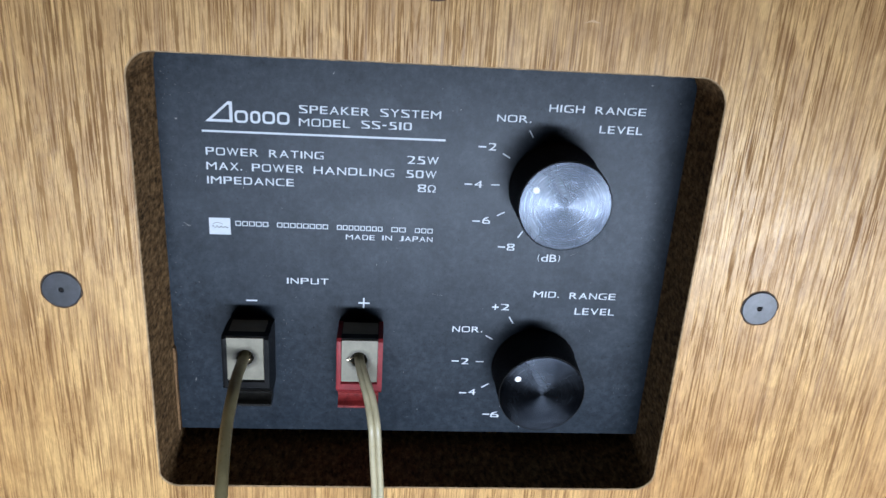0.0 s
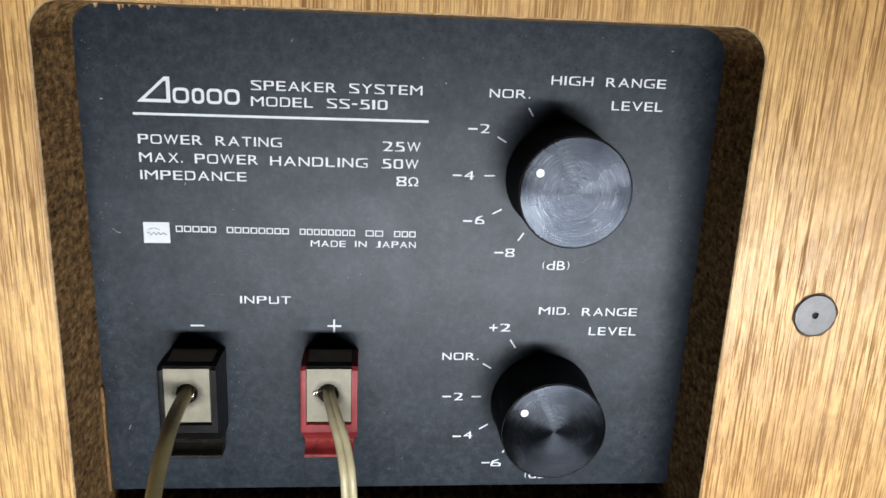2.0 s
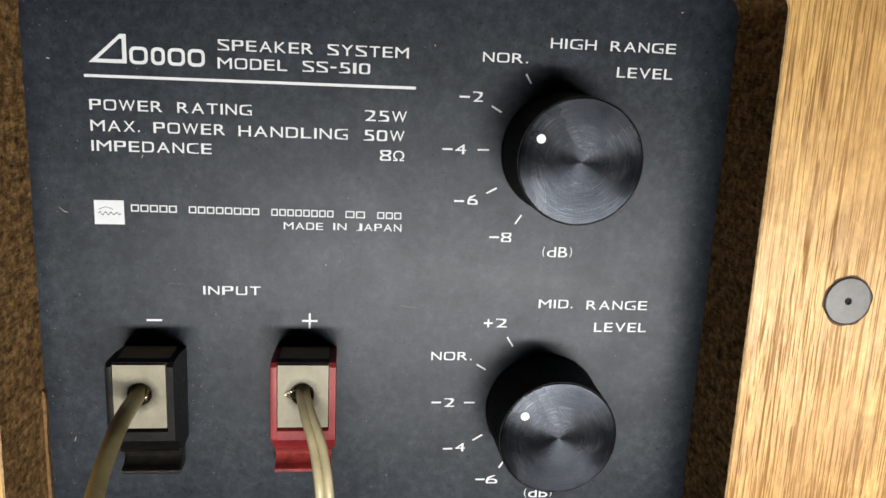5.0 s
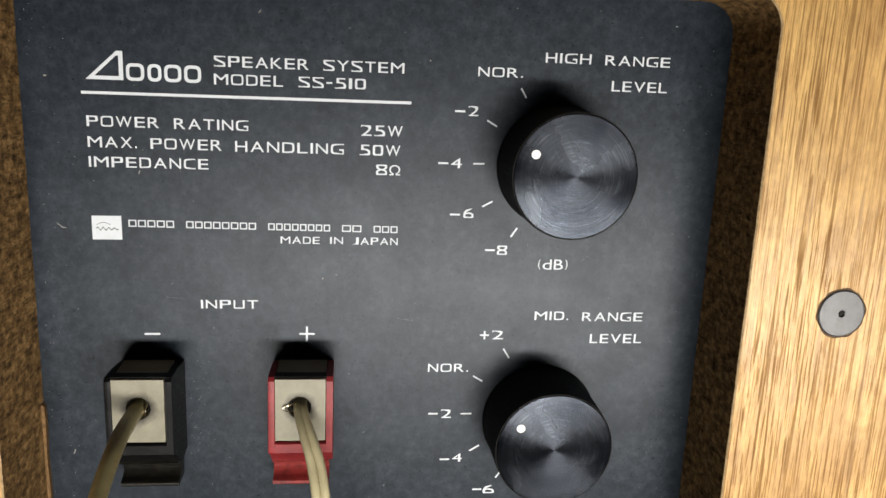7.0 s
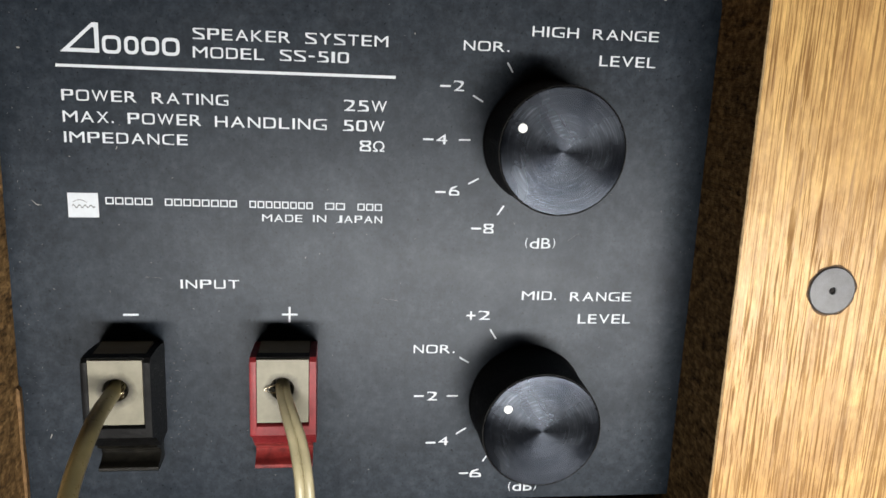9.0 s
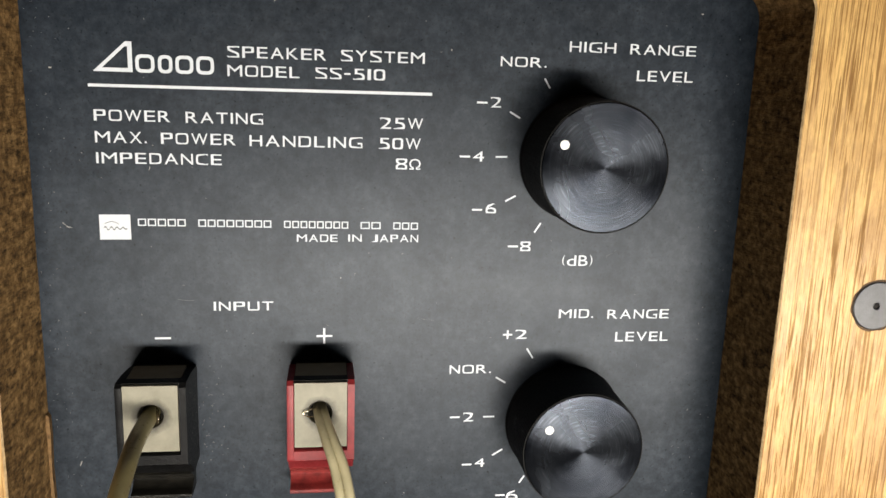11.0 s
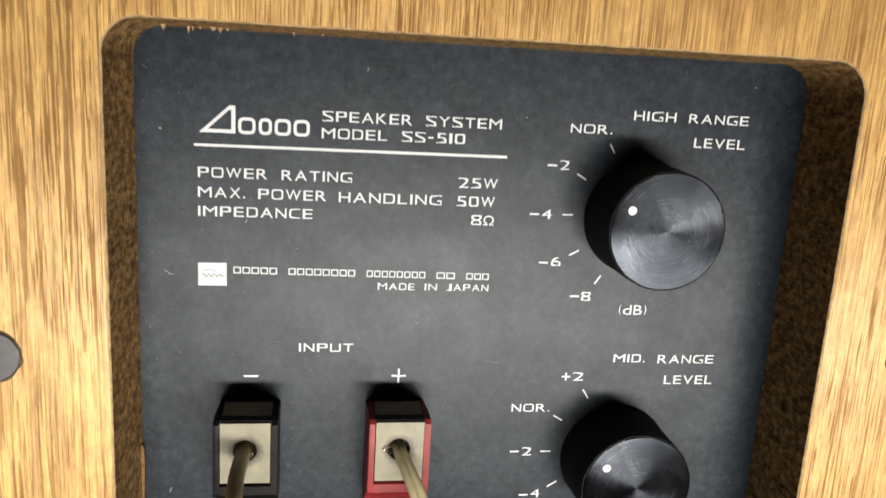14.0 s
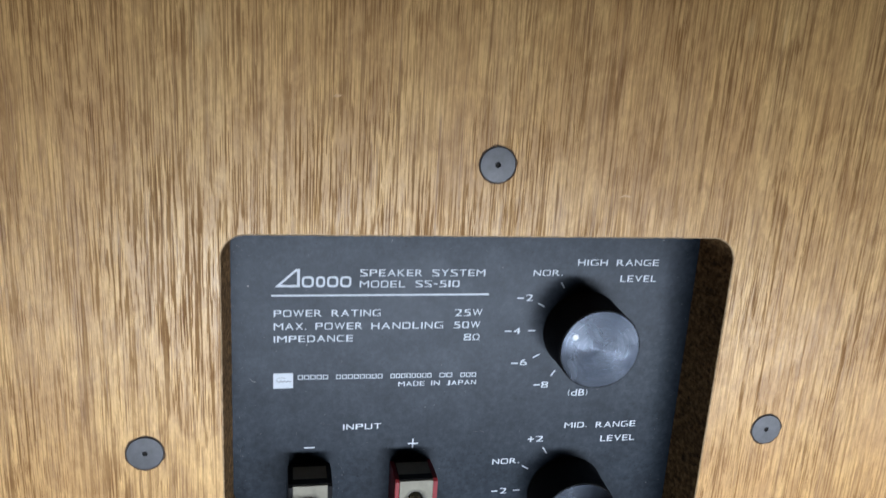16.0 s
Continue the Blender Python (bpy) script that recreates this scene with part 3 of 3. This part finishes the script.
for (ax, az), (bx, bz) in zip(line, line[1:]):
    dz = 0.13
    flat(bm, ((ax, az - dz), (bx, bz - dz), (bx, bz + dz), (ax, az + dz)), -0.09)
arc = [(-44.9 + 0.19 * k, 358.9 + 0.55 * math.sin(math.pi * k / 16)) for k in range(17)]
for (ax, az), (bx, bz) in zip(arc, arc[1:]):
    flat(bm, ((ax, az - 0.07), (bx, bz - 0.07), (bx, bz + 0.07), (ax, az + 0.07)), -0.09)
part("badge_mark", bm, PRINT_GREY, plate, "thin dark squiggle on the white square", smooth=False)


# ---- the two level knobs ----
def knob(cx, cz, dot, label):
    bm = bmesh.new()
    lathe(bm, cx, cz, ((0, 0.0), (14.3, 0.0), (14.3, -0.9), (14.1, -1.3), (14.05, -1.6), (13.9, -16.4), (13.88, -16.9), (13.78, -17.05), (13.62, -17.08), (13.60, -16.6), (0, -16.6)), 240, teeth=13.87)
    body = part("knob", bm, KNOB_BLACK, speaker, label, smooth=35)
    bm = bmesh.new()
    lathe(bm, 0, -LIFT, ((13.56, 0.6), (13.56, 0.05), (13.40, -0.10), (12.0, -0.14), (8.0, -0.15), (4.0, -0.16), (0, -0.16)), 96)
    disc = part("knob_cap", bm, TURNED, None, "lathe-turned dark metal disc with fine rings", smooth=35)
    disc.parent = body
    disc.location = at(cx, -17.2, cz)
    bm = bmesh.new()
    lathe(bm, dot[0], dot[1], ((0.98, -17.0), (0.98, -17.40), (0.85, -17.44), (0, -17.46)), 28)
    part("pointer_dot", bm, DOT_WHITE, body, "round white painted dot", smooth=35)
    return body


knob(59.4, 374.7, (50.4, 379.4), "black round high range knob with metal cap")
knob(59.3, 310.95, (51.1, 316.5), "black round mid range knob with metal cap")


# ---- the two push terminals ----
def terminal(x0, material, lever_material, label, hole_x):
    """A spring terminal: a hooded housing, a grey push button with a wire hole, a scooped lever below."""
    x1 = x0 + 14.3
    side = ((0.0, 326.6), (-3.5, 327.2), (-7.5, 327.8), (-11.5, 328.1), (-14.3, 328.2), (-15.3, 327.4), (-15.3, 310.2), (-14.9, 309.7), (-12.5, 308.8), (-7.2, 304.3), (0.0, 304.3))
    bm = bmesh.new()
    extrude_x(bm, x0, x0 + 1.45, side, 0.18)
    extrude_x(bm, x1 - 1.45, x1, side, 0.18)
    housing = part("terminal", bm, material, speaker, label, smooth=35)
    bm = bmesh.new()
    extrude_x(bm, x0 + 1.4, x1 - 1.4, ((0.0, 327.0), (-14.6, 328.25), (-14.6, 327.6), (-2.0, 326.4), (0.0, 326.2)), 0.0)
    part("hood", bm, KNOB_BLACK, housing, "black hood over the button", smooth=35)
    bm = bmesh.new()
    extrude_x(bm, x0 + 1.4, x1 - 1.4, ((-2.0, 312.6), (-14.6, 312.6), (-15.2, 312.2), (-15.2, 310.1), (-14.9, 309.7), (-12.5, 308.7), (-7.2, 304.3), (-2.0, 304.3)), 0.15)
    part("front_bar", bm, material, housing, smooth=35)
    scoop = [(0.0, 304.2), (-6.9, 304.2), (-7.2, 303.8)]
    scoop += [(-6.6 + 3.4 * math.sin(math.pi * k / 8), 303.3 - 0.60 * k) for k in range(1, 8)]
    scoop += [(-6.5, 298.9), (-6.9, 298.6), (-6.9, 298.0), (-6.5, 297.6), (0.0, 297.6)]
    bm = bmesh.new()
    extrude_x(bm, x0 + 0.2, x1 - 0.9, scoop, 0.0)
    part("lever", bm, lever_material, housing, "dusty scooped lever", smooth=40)
    # the button, with a round sunk hole
    bx0, bx1, bz0, bz1, hz = x0 + 1.6, x1 - 1.6, 313.3, 327.95, 321.3
    bm = bmesh.new()
    outer = [bm.verts.new(at(x, -15.5, z)) for x, z in ((bx0, bz0), (bx1, bz0), (bx1, bz1), (bx0, bz1))]
    rings = []
    for r, y in ((2.7, -15.5), (2.5, -15.3), (2.3, -14.4), (2.2, -8.0)):
        rings.append([bm.verts.new(at(hole_x + r * math.cos(2 * math.pi * k / 28), y, hz + r * math.sin(2 * math.pi * k / 28))) for k in range(28)])
    edges = [bm.edges.new((a, b)) for a, b in zip(outer, outer[1:] + outer[:1])]
    edges += [bm.edges.new((a, b)) for a, b in zip(rings[0], rings[0][1:] + rings[0][:1])]
    bmesh.ops.triangle_fill(bm, edges=edges, use_beauty=True)
    for a, b in zip(rings, rings[1:]):
        for k in range(28):
            bm.faces.new((a[k], a[(k + 1) % 28], b[(k + 1) % 28], b[k]))
    bm.faces.new(rings[-1])
    back = [bm.verts.new(v.co + Vector((0, 0.012, 0))) for v in outer]
    for k in range(4):
        bm.faces.new((outer[k], outer[(k + 1) % 4], back[(k + 1) % 4], back[k]))
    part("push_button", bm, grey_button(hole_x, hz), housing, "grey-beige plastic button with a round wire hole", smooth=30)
    # A near-black lining puts the shade of the sunk hole into its colour.
    bm = bmesh.new()
    lathe(bm, hole_x, hz, ((2.18, -9.0), (2.15, -14.3), (1.95, -14.2), (1.9, -9.5)), 24)
    part("wire_hole_shade", bm, CAVITY_SHADE, housing, "near-black lining, painted shade of the wire hole", smooth=35)
    return housing


black_terminal = terminal(-41.0, HOUSING_BLACK, LEVER_BLACK, "black plastic push terminal, minus", -33.9)
terminal(-6.05, HOUSING_RED, LEVER_RED, "red plastic push terminal, plus", 0.9)


# ---- the screws in the back board ----
def screw(cx, cz):
    bm = bmesh.new()
    lathe(bm, cx, cz, ((5.5, FACE + 1.5), (5.5, FACE - 0.10), (5.42, FACE - 0.28), (5.2, FACE - 0.40), (0.9, FACE - 0.42), (0.75, FACE - 0.36), (0.6, FACE - 0.12), (0, FACE - 0.10)), 64)
    made = part("screw", bm, SCREW_BLACK, speaker, "flat round blackened screw head with a small centre hole", smooth=14)
    # The rough sunk edge round the head is a flat ring of dark colour.
    bm = bmesh.new()
    lathe(bm, cx, cz, ((5.4, FACE - 0.05), (5.85, FACE - 0.05)), 90, 0.32)
    part("dark_rim", bm, RIM_DARK, made, "flat dark brown ring in place of the rough sunk edge round the screw", smooth=False)
    # The shallow centre hole is shaded by a near-black disc, not by depth.
    bm = bmesh.new()
    lathe(bm, cx, cz, ((0.62, FACE - 0.40), (0.55, FACE - 0.16), (0, FACE - 0.15)), 20)
    part("centre_hole_shade", bm, CAVITY_SHADE, made, "near-black disc, painted shade of the small centre hole", smooth=35)
    return made


for place in ((-83.3, 346.3), (121.3, 346.2), (18.6, 436.4)):
    screw(*place)


# ---- the two wires ----
def wire(points, cores, material, label):
    thing = new("speaker_wire")
    tagged(thing, label, "wire", "wires at the terminals")
    thing.location = at(*points[0])
    for off, r in cores:
        bm = bmesh.new()
        tube(bm, [(x + off * min(1.0, 0.45 + k * 0.2), y, z) for k, (x, y, z) in enumerate(points)], r)
        ob = part("insulation", bm, material, None, smooth=60)
        ob.parent = thing
        ob.matrix_parent_inverse = Matrix.Translation(-thing.location)
    return thing


LEFT_WIRE = ((-34.0, -10.0, 321.3), (-34.4, -18.0, 320.9), (-34.8, -26.0, 320.3), (-34.7, -34.0, 319.2), (-34.7, -43.0, 316.4), (-34.1, -52.0, 313.3),
             (-33.4, -60.0, 309.8), (-32.6, -68.0, 304.5), (-32.0, -76.0, 295.0), (-32.0, -82.0, 280.0), (-33.0, -86.0, 240.0), (-36.0, -86.0, 120.0),
             (-40.0, -86.0, -100.0), (-44.0, -92.0, -185.0), (-60.0, -130.0, -197.5), (-140.0, -180.0, -197.8))
RIGHT_WIRE = ((0.8, -10.0, 321.6), (1.2, -16.0, 321.0), (3.0, -23.0, 318.4), (4.9, -28.0, 314.6), (6.3, -32.5, 308.5), (7.0, -33.5, 299.0),
              (7.7, -34.0, 290.0), (8.1, -34.5, 280.0), (9.0, -35.0, 240.0), (10.0, -36.0, 120.0), (12.0, -40.0, -100.0), (14.0, -55.0, -185.0),
              (20.0, -100.0, -197.5), (60.0, -180.0, -197.8))
wire(LEFT_WIRE, ((0.0, 1.75),), CABLE, "yellowed brown plastic speaker wire pushed into the black terminal")
wire(RIGHT_WIRE, ((-0.95, 1.0), (0.95, 1.0)), CABLE_PALE, "pale yellowed twin speaker wire pushed into the red terminal")


def strands(name_x, z, ends, label):
    thing = new("wire_strands")
    tagged(thing, label, "wire")
    thing.location = at(name_x, -15.5, z)
    for line in ends:
        bm = bmesh.new()
        tube(bm, line, 0.13, 6, fine=5)
        ob = part("strand", bm, COPPER, None, smooth=60)
        ob.parent = thing
        ob.matrix_parent_inverse = Matrix.Translation(-thing.location)


strands(-33.0, 321.3, (((-32.6, -14.0, 322.2), (-32.1, -16.2, 321.6), (-32.2, -16.3, 320.2)), ((-32.9, -14.0, 322.4), (-32.4, -16.4, 321.4), (-32.6, -16.2, 319.9)),
                       ((-34.6, -14.5, 322.6), (-34.9, -16.0, 322.3), (-34.4, -16.0, 322.7))), "bright bare wire strands at the black terminal")
strands(0.0, 321.4, (((0.4, -14.5, 322.2), (-1.0, -16.0, 322.2), (-2.6, -16.3, 321.6), (-1.6, -16.3, 320.7), (-0.2, -15.9, 320.6)),
                     ((1.6, -14.5, 321.6), (2.0, -16.0, 321.7), (2.3, -16.0, 320.9))), "bare wire strand looped at the red terminal")

# ---- marks of age ----
rng = random.Random(7)
bm = bmesh.new()
for x, z, length, turn, width in ((-52.8, 303.5, 1.2, 70, 0.16), (-52.7, 358.6, 1.8, -40, 0.10), (-52.0, 358.2, 1.2, -10, 0.10), (5.4, 346.9, 0.4, 90, 0.14), (-35.1, 371.0, 0.8, 70, 0.12),
                                  (-8.5, 406.6, 0.8, 60, 0.12), (28.9, 397.7, 0.35, 90, 0.2), (85.1, 407.4, 0.5, 0, 0.2), (-53.8, 391.4, 0.6, 0, 0.3),
                                  (-28.5, 341.9, 3.5, -4, 0.018), (25.0, 336.9, 4.0, -8, 0.018), (68.0, 352.5, 3.0, 35, 0.018)):
    dx, dz = math.cos(radians(turn)) * length / 2, math.sin(radians(turn)) * length / 2
    stroke(bm, x - dx, z - dz, x + dx, z + dz, width)
for k in range(80):
    x, z, s, a = rng.uniform(-58, 96), rng.uniform(285, 412), rng.uniform(0.03, 0.10), rng.uniform(0, 3.1)
    stroke(bm, x - s * math.cos(a), z - s * math.sin(a), x + s * math.cos(a), z + s * math.sin(a), rng.uniform(0.06, 0.14))
for k in range(40):
    x, z, s = rng.gauss(-23.5, 2.2), rng.uniform(299, 327), rng.uniform(0.03, 0.09)
    stroke(bm, x - s, z, x + s, z + s * rng.uniform(-1, 1), rng.uniform(0.05, 0.12))
for k in range(110):   # dust gathers along both sides of the plate
    x = -58.6 + abs(rng.gauss(0, 4.0)) if k < 70 else 97.5 - abs(rng.gauss(0, 4.5))
    z, s, a = rng.uniform(287, 410), rng.uniform(0.03, 0.11), rng.uniform(0, 3.1)
    stroke(bm, x - s * math.cos(a), z - s * math.sin(a), x + s * math.cos(a), z + s * math.sin(a), rng.uniform(0.05, 0.12))
dust = part("dust_specks", bm, DUST, plate, "pale specks of dust and small scratches on the plate", smooth=False)
tagged(dust, kind="stuff")


bm = bmesh.new()
for k in range(45):   # and on the flank of the black terminal
    y, z, s = rng.uniform(-14, -1), rng.uniform(309, 326), rng.uniform(0.06, 0.22)
    bm.faces.new([bm.verts.new(at(-26.62, y + a * s, z + b * s)) for a, b in ((-1, -0.4), (0.8, -1), (1, 0.5), (-0.6, 1))])
tagged(part("flank_dust", bm, DUST, black_terminal, "pale dust on the flank", smooth=False), kind="stuff")


def sliver(points, name, label, material=SPLINTER, y=FACE - 0.06):
    bm = bmesh.new()
    flat(bm, points, y)
    part(name, bm, material, speaker, label, smooth=False)


sliver(((57.0, 427.2), (59.0, 427.5), (61.6, 427.3), (59.4, 428.2)), "scratch", "short pale scratch in the veneer")
sliver(((-29.8, 454.4), (-28.2, 454.2), (-27.0, 454.7), (-28.6, 455.1)), "scratch", "short pale scratch in the veneer")
# torn fibres at the opening's upper edge
for x, w, h in ((-51.8, 0.9, 0.35), (-46.8, 0.5, 0.7), (-45.9, 0.4, 0.3), (-44.3, 0.6, 0.0), (-41.6, 1.5, 0.1), (-40.2, 0.9, 0.4), (-38.7, 0.7, 0.05), (-24.9, 0.6, 0.15), (-18.8, 0.6, -0.1)):
    z, h = OZ1 - 0.2, 1.3 * h + 0.4
    bm = bmesh.new()
    front = [(x - w, z), (x - w * 0.7, z - h * 0.6), (x - w * 0.2, z - h - 0.8), (x + w * 0.25, z - h * 0.7 - 0.6), (x + w * 0.5, z - h * 0.5), (x + w, z)]
    a = [bm.verts.new(at(px, FACE + 16.5 + 0.8 * h, pz)) for px, pz in front]
    b = [bm.verts.new(at(px, FACE + 17.2 + 0.8 * h, pz)) for px, pz in front]
    bm.faces.new(a), bm.faces.new(b[::-1])
    for k in range(len(a)):
        q = (k + 1) % len(a)
        bm.faces.new((a[k], b[k], b[q], a[q]))
    part("torn_fibre", bm, TORN, speaker, "torn brown veneer fibres at the sawn edge", smooth=False)

bm = bmesh.new()
lower = [(x, z) for x, z in ((-61.5, 284.6), (-57.5, 284.6), (-57.45, 295.0), (-57.65, 303.0), (-57.4, 311.0), (-57.5, 315.4), (-57.9, 316.1), (-61.5, 316.3))]
near = [bm.verts.new(at(x - 1.0, -1.6, z)) for x, z in lower]
far = [bm.verts.new(at(x - 1.0, -0.1, z)) for x, z in lower]
bm.faces.new(near), bm.faces.new(far[::-1])
for k in range(len(near)):
    q = (k + 1) % len(near)
    bm.faces.new((near[k], far[k], far[q], near[q]))
part("torn_strip", bm, SAWN, speaker, "narrow brown step left by the saw beside the plate", smooth=False)
